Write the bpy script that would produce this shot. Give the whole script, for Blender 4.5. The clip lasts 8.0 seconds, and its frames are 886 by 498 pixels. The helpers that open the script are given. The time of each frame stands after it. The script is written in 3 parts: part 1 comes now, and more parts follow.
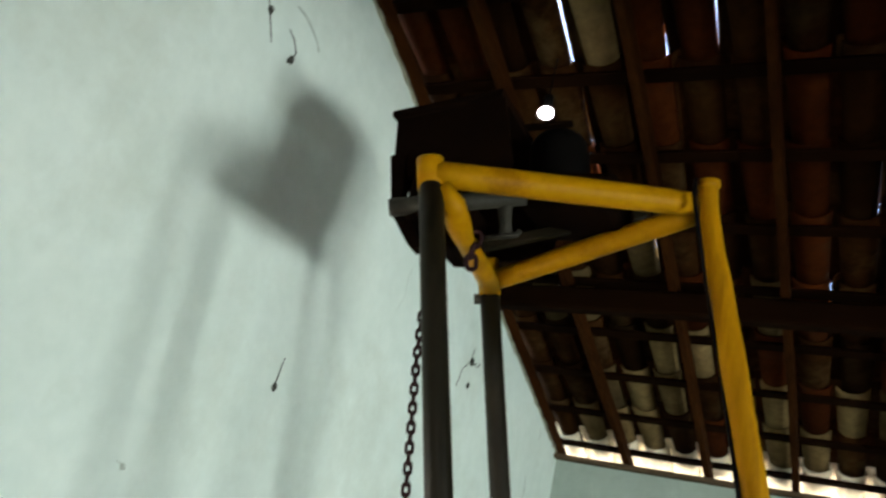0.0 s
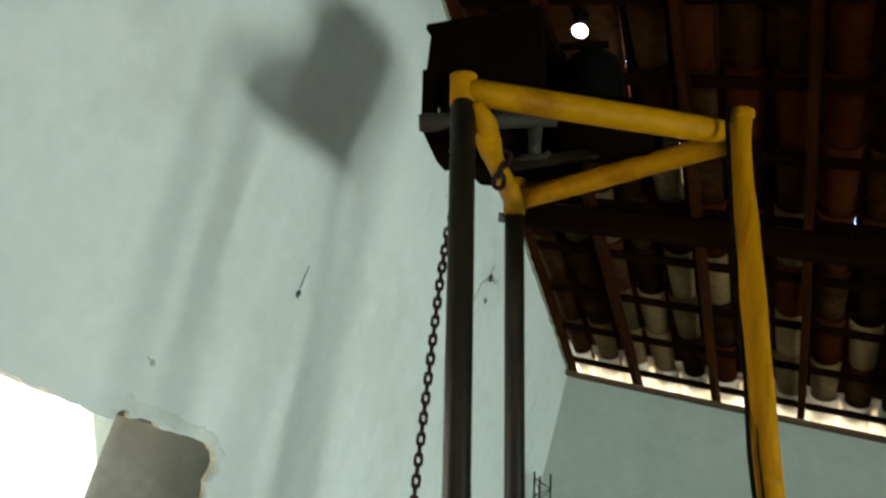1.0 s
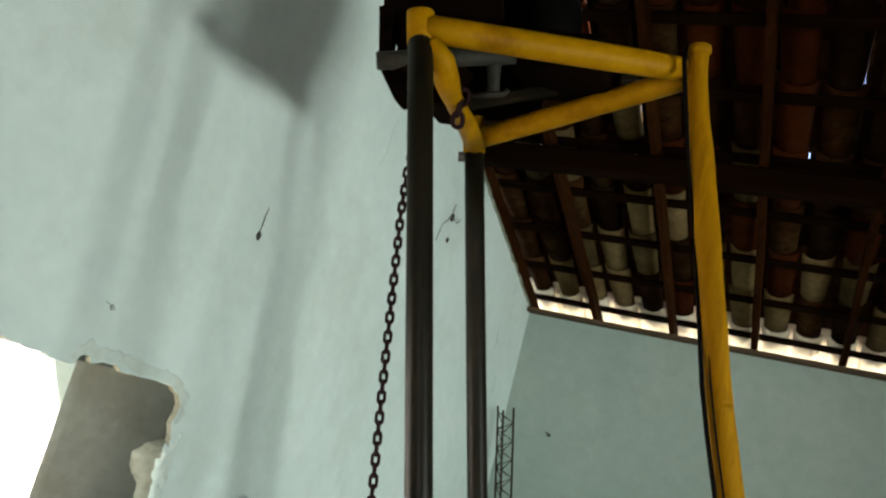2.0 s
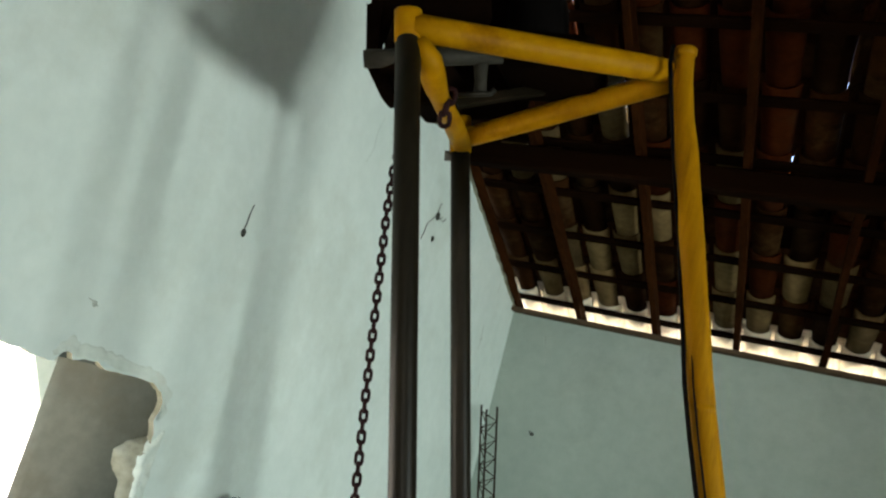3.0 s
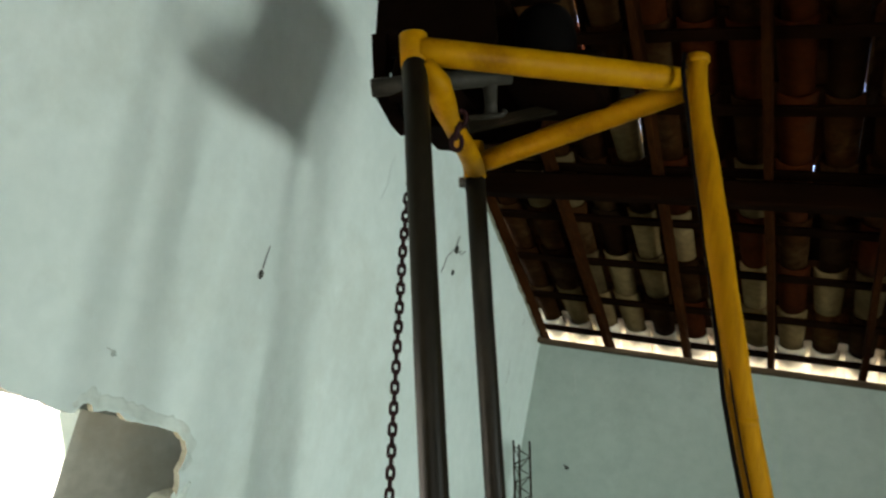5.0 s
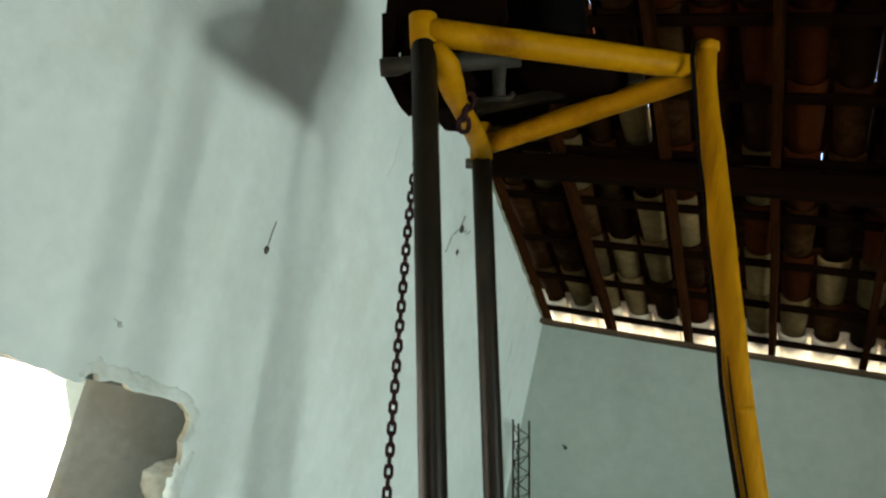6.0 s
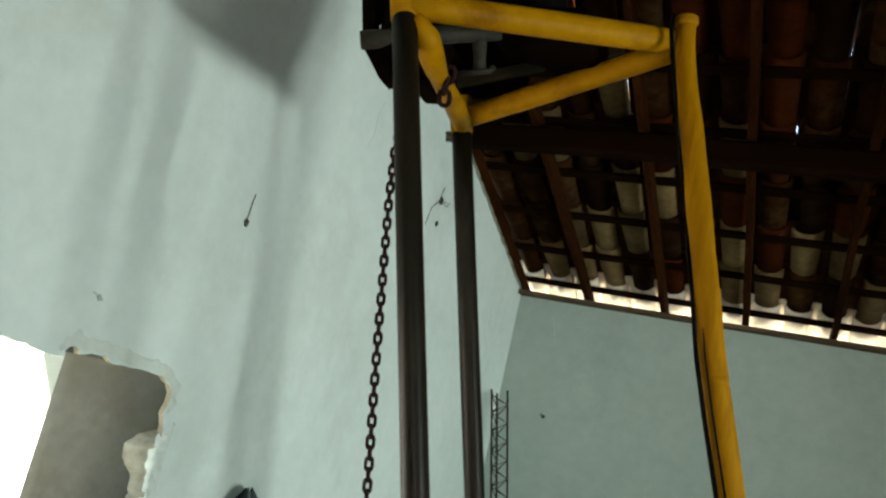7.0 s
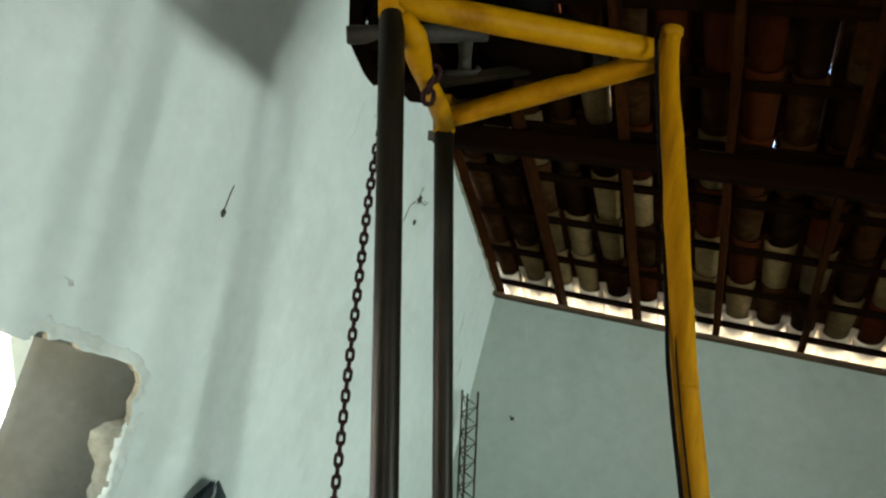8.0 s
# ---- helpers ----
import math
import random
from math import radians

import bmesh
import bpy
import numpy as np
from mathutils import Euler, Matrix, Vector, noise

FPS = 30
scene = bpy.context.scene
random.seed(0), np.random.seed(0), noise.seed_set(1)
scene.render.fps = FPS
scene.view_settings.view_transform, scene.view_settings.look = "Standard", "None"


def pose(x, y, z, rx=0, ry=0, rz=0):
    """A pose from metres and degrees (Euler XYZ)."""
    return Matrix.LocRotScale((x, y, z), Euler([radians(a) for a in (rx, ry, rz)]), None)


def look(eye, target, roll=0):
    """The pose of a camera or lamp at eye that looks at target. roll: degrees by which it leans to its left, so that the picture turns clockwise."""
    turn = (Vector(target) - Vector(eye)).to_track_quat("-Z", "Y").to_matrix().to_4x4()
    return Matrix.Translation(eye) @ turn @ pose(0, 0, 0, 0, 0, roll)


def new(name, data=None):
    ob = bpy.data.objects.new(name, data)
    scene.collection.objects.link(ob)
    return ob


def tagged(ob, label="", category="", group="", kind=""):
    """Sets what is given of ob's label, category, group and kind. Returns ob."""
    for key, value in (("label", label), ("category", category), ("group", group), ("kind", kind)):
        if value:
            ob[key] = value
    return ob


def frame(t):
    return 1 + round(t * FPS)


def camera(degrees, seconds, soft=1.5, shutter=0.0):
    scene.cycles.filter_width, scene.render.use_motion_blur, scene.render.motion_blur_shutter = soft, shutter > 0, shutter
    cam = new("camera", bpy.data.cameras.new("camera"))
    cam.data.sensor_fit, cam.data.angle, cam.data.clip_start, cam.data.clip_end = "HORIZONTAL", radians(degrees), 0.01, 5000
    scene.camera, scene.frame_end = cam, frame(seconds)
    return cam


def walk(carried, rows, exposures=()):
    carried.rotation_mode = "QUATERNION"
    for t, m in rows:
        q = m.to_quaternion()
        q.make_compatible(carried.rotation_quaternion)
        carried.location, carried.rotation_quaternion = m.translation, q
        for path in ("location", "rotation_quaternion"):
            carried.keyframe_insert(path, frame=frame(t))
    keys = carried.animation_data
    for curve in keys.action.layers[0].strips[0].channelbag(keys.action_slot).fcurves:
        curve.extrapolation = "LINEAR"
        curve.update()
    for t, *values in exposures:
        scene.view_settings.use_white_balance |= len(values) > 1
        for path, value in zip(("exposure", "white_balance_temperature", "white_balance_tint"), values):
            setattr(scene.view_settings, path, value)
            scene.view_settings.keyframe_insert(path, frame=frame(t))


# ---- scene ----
# ---- the camera and its walk ----
cam = camera(57.0, 8.0, soft=2.3, shutter=0.5)


def eye_pose(x, y, z, yaw, pitch, roll):
    return pose(x, y, z, 0, 0, yaw) @ pose(0, 0, 0, 90 + pitch) @ pose(0, 0, 0, 0, 0, roll)


ROWS = [
    (0.0, 1.7901, -5.3355, 1.6066, 29.65, 21.55, 14.20),
    (0.2, 1.7869, -5.3382, 1.6012, 30.88, 20.23, 15.23),
    (0.5, 1.7817, -5.3506, 1.6013, 31.32, 18.25, 15.44),
    (0.8, 1.7799, -5.3648, 1.6068, 30.45, 16.34, 16.40),
    (1.0, 1.7802, -5.3667, 1.6014, 29.23, 15.38, 16.71),
    (1.5, 1.7871, -5.3676, 1.5990, 26.13, 12.77, 14.78),
    (1.7, 1.7895, -5.3681, 1.6014, 25.86, 12.22, 14.81),
    (2.8, 1.7920, -5.3689, 1.6023, 24.61, 11.94, 15.32),
    (3.0, 1.7894, -5.3704, 1.6025, 24.43, 12.19, 15.31),
    (3.5, 1.7858, -5.3659, 1.6000, 24.41, 12.24, 15.50),
    (4.0, 1.7885, -5.3651, 1.5991, 24.13, 12.03, 15.49),
    (4.5, 1.7829, -5.3420, 1.5904, 24.27, 12.16, 13.56),
    (4.7, 1.7860, -5.3277, 1.5819, 24.91, 12.71, 11.55),
    (5.0, 1.7760, -5.3138, 1.5790, 26.57, 14.64, 12.28),
    (5.2, 1.7761, -5.3108, 1.5795, 27.56, 14.50, 12.79),
    (6.3, 1.7858, -5.3382, 1.5896, 26.14, 12.43, 13.92),
    (6.5, 1.7855, -5.3422, 1.5920, 25.97, 12.14, 13.83),
    (7.0, 1.7841, -5.3461, 1.5881, 24.57, 11.32, 13.32),
    (7.5, 1.7868, -5.3599, 1.5904, 23.51, 12.03, 14.63),
    (8.0, 1.7780, -5.3482, 1.5851, 22.85, 11.72, 15.27),
]
walk(cam, [(t, eye_pose(*r)) for t, *r in ROWS], exposures=((0.0, 3.28), (0.5, 3.0), (1.5, 3.0), (7.0, 3.0), (8.0, 3.1)))

# ---- world, sun and large lights ----
SUN_ELEVATION, SUN_TURN = 75.0, 350.0
world = bpy.data.worlds.new("sky")
scene.world = world
world.use_nodes = True
wn = world.node_tree
sky = wn.nodes.new("ShaderNodeTexSky")
sky.sky_type, sky.sun_disc = "NISHITA", False
sky.sun_elevation, sky.sun_rotation = radians(SUN_ELEVATION), radians(SUN_TURN)
wn.links.new(sky.outputs[0], wn.nodes["Background"].inputs[0])
wn.nodes["Background"].inputs[1].default_value = 0.15

sun = new("sun", bpy.data.lights.new("sun", "SUN"))
sun.data.energy, sun.data.angle, sun.data.color = 5.0, radians(0.53), (1.0, 0.95, 0.87)
# the sky's rotation runs clockwise from +y
az = radians(SUN_TURN)
to_sun = Vector((math.sin(az) * math.cos(radians(SUN_ELEVATION)), math.cos(az) * math.cos(radians(SUN_ELEVATION)), math.sin(radians(SUN_ELEVATION))))
sun.matrix_world = look(to_sun * 30, (0, 0, 0))


def opening_light(name, eye, target, width, height, watts, color, spread):
    lamp = new(name, bpy.data.lights.new(name, "AREA"))
    lamp.data.shape, lamp.data.size, lamp.data.size_y = "RECTANGLE", width, height
    lamp.data.energy, lamp.data.color, lamp.data.spread = watts, color, radians(spread)
    lamp.matrix_world = look(eye, target)
    return lamp


# daylight that comes in by the two bays of the deep window in the east wall
for pane_y in (-5.1, -4.1):
    opening_light("window_daylight", (6.48, pane_y, 1.34), (0, pane_y + 3.2, 1.6), 0.78, 0.58, 5.7, (0.88, 1.0, 0.945), 104)

# ---- materials ----


def material(name, low, high, rough=0.8, metal=0.0, fine=60.0, broad=3.0, bump=0.3, stain=None, stain_scale=1.2, vary=0.0, stretch=(1, 1, 1), depth=0.004, spec=0.5):
    """A surface mottled between two colours at a fine and a broad scale, with optional stains and a change from piece to piece."""
    m = bpy.data.materials.new(name)
    m.use_nodes = True
    t = m.node_tree
    N, K = t.nodes.new, t.links.new
    b = t.nodes["Principled BSDF"]
    co = N("ShaderNodeTexCoord")
    mp = N("ShaderNodeMapping")
    mp.inputs["Scale"].default_value = stretch
    K(co.outputs["Object"], mp.inputs[0])
    if vary:
        piece, shift = N("ShaderNodeObjectInfo"), N("ShaderNodeMath")
        shift.operation = "MULTIPLY"
        shift.inputs[1].default_value = 37.0
        K(piece.outputs["Random"], shift.inputs[0])
        K(shift.outputs[0], mp.inputs["Location"])
    n1, n2 = N("ShaderNodeTexNoise"), N("ShaderNodeTexNoise")
    for n, s, d in ((n1, fine, 4), (n2, broad, 5)):
        n.inputs["Scale"].default_value, n.inputs["Detail"].default_value, n.inputs["Roughness"].default_value = s, d, 0.62
        K(mp.outputs[0], n.inputs["Vector"])
    mx = N("ShaderNodeMath")
    mx.operation = "MULTIPLY_ADD"
    mx.inputs[1].default_value = 0.4
    K(n1.outputs["Fac"], mx.inputs[0])
    half = N("ShaderNodeMath")
    half.operation = "MULTIPLY"
    half.inputs[1].default_value = 0.6
    K(n2.outputs["Fac"], half.inputs[0])
    K(half.outputs[0], mx.inputs[2])
    ramp = N("ShaderNodeValToRGB")
    ramp.color_ramp.elements[0].position, ramp.color_ramp.elements[1].position = 0.34, 0.66
    ramp.color_ramp.elements[0].color, ramp.color_ramp.elements[1].color = (*low, 1), (*high, 1)
    K(mx.outputs[0], ramp.inputs[0])
    out = ramp.outputs[0]
    if stain:
        n3 = N("ShaderNodeTexNoise")
        n3.inputs["Scale"].default_value, n3.inputs["Detail"].default_value, n3.inputs["Roughness"].default_value = stain_scale, 7, 0.7
        K(mp.outputs[0], n3.inputs["Vector"])
        r3 = N("ShaderNodeValToRGB")
        r3.color_ramp.elements[0].position, r3.color_ramp.elements[1].position = 0.52, 0.74
        K(n3.outputs["Fac"], r3.inputs[0])
        mix = N("ShaderNodeMix")
        mix.data_type = "RGBA"
        K(r3.outputs[0], mix.inputs[0])
        K(out, mix.inputs[6])
        mix.inputs[7].default_value = (*stain, 1)
        out = mix.outputs[2]
    if vary:
        info, hsv, rng = N("ShaderNodeObjectInfo"), N("ShaderNodeHueSaturation"), N("ShaderNodeMapRange")
        rng.inputs[3].default_value, rng.inputs[4].default_value = 1 - vary, 1 + vary
        K(info.outputs["Random"], rng.inputs[0])
        K(rng.outputs[0], hsv.inputs["Value"])
        K(out, hsv.inputs["Color"])
        out = hsv.outputs[0]
    K(out, b.inputs["Base Color"])
    b.inputs["Metallic"].default_value = metal
    b.inputs["Specular IOR Level"].default_value = spec
    rr = N("ShaderNodeMapRange")
    rr.inputs[3].default_value, rr.inputs[4].default_value = max(0.05, rough - 0.12), min(1.0, rough + 0.12)
    K(n2.outputs["Fac"], rr.inputs[0])
    K(rr.outputs[0], b.inputs["Roughness"])
    bp = N("ShaderNodeBump")
    bp.inputs["Strength"].default_value, bp.inputs["Distance"].default_value = bump, depth
    K(mx.outputs[0], bp.inputs["Height"])
    K(bp.outputs[0], b.inputs["Normal"])
    return m


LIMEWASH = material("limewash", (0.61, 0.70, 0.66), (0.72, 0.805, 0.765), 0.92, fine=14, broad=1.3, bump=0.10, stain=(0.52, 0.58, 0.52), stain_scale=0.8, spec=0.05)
# darker copy of the limewash: the back wall's shade is in the colour
LIMEWASH_SHADED = material("shaded_limewash", (0.325, 0.39, 0.345), (0.42, 0.49, 0.44), 0.92, fine=12, broad=1.1, bump=0.10, stain=(0.295, 0.345, 0.305), stain_scale=1.0, spec=0.05)
RENDERING = material("bare_mortar", (0.086, 0.094, 0.081), (0.126, 0.134, 0.116), 0.95, fine=30, broad=4, bump=0.35, stain=(0.084, 0.082, 0.062), stain_scale=2.5, depth=0.004, spec=0.1)
LOOSE_PLASTER = material("crumbled_plaster", (0.18, 0.172, 0.122), (0.33, 0.33, 0.26), 0.95, fine=40, broad=12, bump=0.8, stain=(0.14, 0.115, 0.068), stain_scale=11, depth=0.006, spec=0.06)
PATCH = material("patched_plaster", (0.58, 0.65, 0.59), (0.70, 0.77, 0.715), 0.95, fine=24, broad=7, bump=0.35, stain=(0.54, 0.57, 0.49), stain_scale=7, spec=0.05)
CONCRETE = material("floor_concrete", (0.15, 0.138, 0.118), (0.26, 0.24, 0.205), 0.85, fine=40, broad=2, spec=0.12)
EARTH = material("sunlit_earth", (0.50, 0.45, 0.36), (0.66, 0.61, 0.51), 0.95, fine=8, broad=0.4)
# rafter, batten and purlin wood near black: the roof's shade is in the colour
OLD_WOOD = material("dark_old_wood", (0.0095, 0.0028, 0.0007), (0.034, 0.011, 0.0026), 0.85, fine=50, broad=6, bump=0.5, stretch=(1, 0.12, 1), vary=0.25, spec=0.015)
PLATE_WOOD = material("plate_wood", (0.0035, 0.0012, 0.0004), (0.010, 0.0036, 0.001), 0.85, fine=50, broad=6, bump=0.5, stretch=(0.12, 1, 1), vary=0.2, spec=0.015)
# paler than the roof timber: light from below is put into the colour
LIT_PLATE_WOOD = material("lit_plate_wood", (0.05, 0.033, 0.020), (0.14, 0.095, 0.06), 0.85, fine=50, broad=6, bump=0.5, stretch=(0.12, 1, 1), spec=0.03)
# clay kept near black too, with the dark of the upper roof painted in
CLAY = material("shade_dark_clay", (0.009, 0.0032, 0.0008), (0.028, 0.0108, 0.003), 0.9, fine=25, broad=5, bump=0.3, stain=(0.048, 0.029, 0.012), stain_scale=3.0, vary=0.6, spec=0.01)
# pale tile tone, raised to carry the light from the eave gap
CLAY_PALE = material("pale_lit_clay", (0.072, 0.045, 0.017), (0.145, 0.098, 0.043), 0.9, fine=25, broad=4, bump=0.3, stain=(0.05, 0.032, 0.014), stain_scale=3.0, vary=0.5, spec=0.03)
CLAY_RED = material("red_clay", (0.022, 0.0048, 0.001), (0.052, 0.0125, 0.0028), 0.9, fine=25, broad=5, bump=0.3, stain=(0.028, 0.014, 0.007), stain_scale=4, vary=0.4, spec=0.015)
# overhang tiles cream-pale: daylight on their undersides is put into the colour
CLAY_EAVE_LIT = material("eave_lit_clay", (0.58, 0.49, 0.36), (0.80, 0.71, 0.56), 0.9, fine=45, broad=7, bump=0.4, stain=(0.42, 0.31, 0.20), stain_scale=5, vary=0.15, spec=0.15)
YELLOW = material("chipped_yellow_paint", (0.25, 0.112, 0.0003), (0.34, 0.162, 0.0005), 0.5, fine=30, broad=8, bump=0.2, stain=(0.16, 0.062, 0.0005), stain_scale=7, spec=0.06)
YELLOW_WORN = material("worn_yellow_paint", (0.20, 0.086, 0.0004), (0.32, 0.148, 0.0006), 0.5, fine=30, broad=9, bump=0.25, stain=(0.11, 0.040, 0.0008), stain_scale=13, stretch=(1, 1, 0.08), spec=0.06)
PIPE_STEEL = material("dull_steel_pipe", (0.004, 0.003, 0.0013), (0.0115, 0.0085, 0.004), 0.42, spec=0.12, fine=60, broad=7, bump=0.15, stain=(0.020, 0.015, 0.008), stain_scale=6, stretch=(1, 1, 0.3))
GREY_STEEL = material("grey_galvanised_steel", (0.07, 0.066, 0.053), (0.14, 0.13, 0.11), 0.5, metal=0.4, fine=60, broad=9, bump=0.3, stain=(0.10, 0.07, 0.045), stain_scale=8)
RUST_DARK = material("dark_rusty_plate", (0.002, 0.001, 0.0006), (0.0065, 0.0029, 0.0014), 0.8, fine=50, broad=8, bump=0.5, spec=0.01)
DIM_STEEL = material("dim_grey_steel", (0.016, 0.0145, 0.0105), (0.040, 0.036, 0.027), 0.6, fine=60, broad=9, bump=0.3, spec=0.12)
BROWN_STEEL = material("dull_brown_paint", (0.005, 0.0038, 0.0018), (0.012, 0.009, 0.0045), 0.65, fine=50, broad=8, bump=0.3, stain=(0.018, 0.011, 0.006), stain_scale=8, spec=0.03)
CHAIN_RUST = material("rusty_chain_steel", (0.009, 0.003, 0.0032), (0.024, 0.0085, 0.0085), 0.75, spec=0.08, fine=90, broad=20, bump=0.4)
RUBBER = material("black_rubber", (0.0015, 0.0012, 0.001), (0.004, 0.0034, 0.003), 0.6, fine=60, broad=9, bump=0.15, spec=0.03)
REBAR = material("rusty_rebar", (0.025, 0.018, 0.014), (0.06, 0.042, 0.031), 0.8, metal=0.2, fine=90, broad=20, bump=0.5, spec=0.12)
SCUFF = material("faint_scuff", (0.38, 0.43, 0.385), (0.48, 0.54, 0.49), 0.95, fine=80, broad=20, spec=0.1)
COBWEB = material("sooty_cobweb", (0.035, 0.035, 0.03), (0.08, 0.08, 0.07), 0.95, fine=80, broad=20, spec=0.12)
TARP = material("dark_teal_tarpaulin", (0.016, 0.030, 0.034), (0.050, 0.080, 0.084), 0.55, fine=40, broad=8, bump=0.4)
STRAP = material("faded_strap", (0.22, 0.24, 0.22), (0.38, 0.40, 0.37), 0.8, fine=80, broad=10)
PALE_STANDIN = material("pale_outer_standin", (0.40, 0.46, 0.38), (0.50, 0.56, 0.47), 0.9, fine=20, broad=1)


def glow(name, color, strength):
    m = bpy.data.materials.new(name)
    m.use_nodes = True
    b = m.node_tree.nodes["Principled BSDF"]
    b.inputs["Base Color"].default_value = (0.9, 0.9, 0.9, 1)
    b.inputs["Emission Color"].default_value = (*color, 1)
    b.inputs["Emission Strength"].default_value = strength
    return m


BULB = glow("lit_bulb", (1.0, 0.97, 1.0), 1.5)

# ---- building helpers ----


def to_mesh(name, bm, mat, smooth=False):
    me = bpy.data.meshes.new(name)
    bmesh.ops.recalc_face_normals(bm, faces=bm.faces)
    bm.to_mesh(me)
    bm.free()
    for m in mat if isinstance(mat, (list, tuple)) else (mat,):
        me.materials.append(m)
    if smooth:
        me.polygons.foreach_set("use_smooth", [True] * len(me.polygons))
    return me


def thing(name, bm, mat, label, category, kind="", group="", smooth=False):
    return tagged(new(name, to_mesh(name, bm, mat, smooth)), label, category, group, kind)


def empty(name, label, category, at=(0, 0, 0), group="", kind=""):
    e = new(name)
    e.location = at
    return tagged(e, label, category, group, kind)


def part(name, bm, mat, parent, label="", smooth=False):
    """One mesh, made in world places, under its thing."""
    ob = new(name, to_mesh(name, bm, mat, smooth))
    hang(ob, parent)
    return tagged(ob, label)


def hang(ob, parent):
    ob.parent = parent
    chain, up = Matrix.Identity(4), parent
    while up:
        chain = up.matrix_basis @ chain if up.parent is None else up.matrix_parent_inverse @ up.matrix_basis @ chain
        up = up.parent
    ob.matrix_parent_inverse = chain.inverted()
    return ob


def box(bm, a, b, bevel=0.0):
    g = bmesh.ops.create_cube(bm, size=1)["verts"]
    a, b = Vector(a), Vector(b)
    for v in g:
        v.co = Vector(((a[i] + b[i]) / 2 + v.co[i] * (b[i] - a[i]) for i in range(3)))
    if bevel:
        bmesh.ops.bevel(bm, geom=list({e for v in g for e in v.link_edges}), offset=bevel, segments=2, affect="EDGES", profile=0.5)
    return g


def beam(bm, a, b, width, height, up=(0, 0, 1), bevel=0.004, wobble=0.0, pieces=1, seed=0):
    """A squared timber or bar from a to b."""
    a, b = Vector(a), Vector(b)
    w = (b - a).normalized()
    s = w.cross(Vector(up)).normalized()
    u = s.cross(w).normalized()
    rings = []
    c = bevel
    prof = [(-width / 2 + c, -height / 2), (width / 2 - c, -height / 2), (width / 2, -height / 2 + c), (width / 2, height / 2 - c),
            (width / 2 - c, height / 2), (-width / 2 + c, height / 2), (-width / 2, height / 2 - c), (-width / 2, -height / 2 + c)]
    for i in range(pieces + 1):
        p = a.lerp(b, i / pieces)
        d = noise.noise_vector(p * 1.7 + Vector((seed * 3.1, 0, 0))) * wobble
        rings.append([bm.verts.new(p + s * (x + d.x) + u * (y + d.y)) for x, y in prof])
    for r0, r1 in zip(rings, rings[1:]):
        for k in range(8):
            bm.faces.new((r0[k], r0[(k + 1) % 8], r1[(k + 1) % 8], r1[k]))
    bm.faces.new(rings[0])
    bm.faces.new(rings[-1])
    return bm


def tube(bm, points, radii, sides=20, caps=True, hollow=0.0):
    """A round bar or pipe through points, with a radius at each; hollow: the wall's thickness at an open far end."""
    points = [Vector(p) for p in points]
    radii = list(radii) if isinstance(radii, (list, tuple)) else [radii] * len(points)
    rings = []
    side = None
    for i, p in enumerate(points):
        w = (points[min(i + 1, len(points) - 1)] - points[max(i - 1, 0)]).normalized()
        if side is None:
            side = w.orthogonal().normalized()
        side = (side - w * side.dot(w)).normalized()
        u = w.cross(side)
        rings.append([bm.verts.new(p + (side * math.cos(k * math.tau / sides) + u * math.sin(k * math.tau / sides)) * radii[i]) for k in range(sides)])
    for r0, r1 in zip(rings, rings[1:]):
        for k in range(sides):
            bm.faces.new((r0[k], r0[(k + 1) % sides], r1[(k + 1) % sides], r1[k]))
    if caps:
        bm.faces.new(rings[0])
        bm.faces.new(rings[-1])
    return bm


def prism(bm, outline, a, b, axis):
    """An outline in the two other axes, drawn out from a to b along axis."""
    def put(p, h):
        q = list(p)
        q.insert(axis, h)
        return bm.verts.new(q)
    lo, hi = [put(p, a) for p in outline], [put(p, b) for p in outline]
    n = len(outline)
    bm.faces.new(lo)
    bm.faces.new(hi)
    for k in range(n):
        bm.faces.new((lo[k], lo[(k + 1) % n], hi[(k + 1) % n], hi[k]))
    return bm


def ragged(points, step, amount, seed):
    """An open outline broken into short, uneven pieces."""
    out = []
    for (a, b), (c, d) in zip(points, points[1:]):
        n = max(1, int(math.hypot(c - a, d - b) / step))
        for i in range(n):
            p = (a + (c - a) * i / n, b + (d - b) * i / n)
            w = noise.noise_vector(Vector((p[0] * 23 + seed, p[1] * 23, seed))) * amount + noise.noise_vector(Vector((p[0] * 70, p[1] * 70, seed))) * amount * 0.5
            out.append((p[0] + w.x, p[1] + w.y))
    out.append(points[-1])
    return out


# ---- the room ----
PITCH = math.tan(radians(18.87))
EAVE = 2.517
RIDGE_Y, SOUTH, EAST = -4.6, -9.2, 6.5


def roof_z(y, above=0.0):
    """Height of the rafters' underside."""
    return EAVE + 0.03 - (y if y > RIDGE_Y else 2 * RIDGE_Y - y) * PITCH + above


bm = bmesh.new()
box(bm, (-0.26, SOUTH - 0.2, -0.15), (EAST + 0.2, 0.2, 0.0))
thing("floor", bm, CONCRETE, "worn grey concrete floor of the shed", "floor", "structure")
bm = bmesh.new()
bmesh.ops.create_grid(bm, x_segments=24, y_segments=24, size=1200)
for v in bm.verts:
    v.co.z = -0.16
thing("ground", bm, EARTH, "pale sunlit bare earth outside the shed", "ground", "structure")

# west wall: masonry core with a broken opening, and a skin of limewashed plaster
SILL, HEAD, JAMB_IN, JAMB_OUT, FAR = 0.55, 1.525, -3.295, -3.43, -5.1


def gable(y0, y1, low, rise):
    ys = sorted({y0, y1, RIDGE_Y} if y0 < RIDGE_Y < y1 else {y0, y1})
    return [(y0, low), (y1, low)] + [(y, roof_z(y, rise)) for y in reversed(ys)]


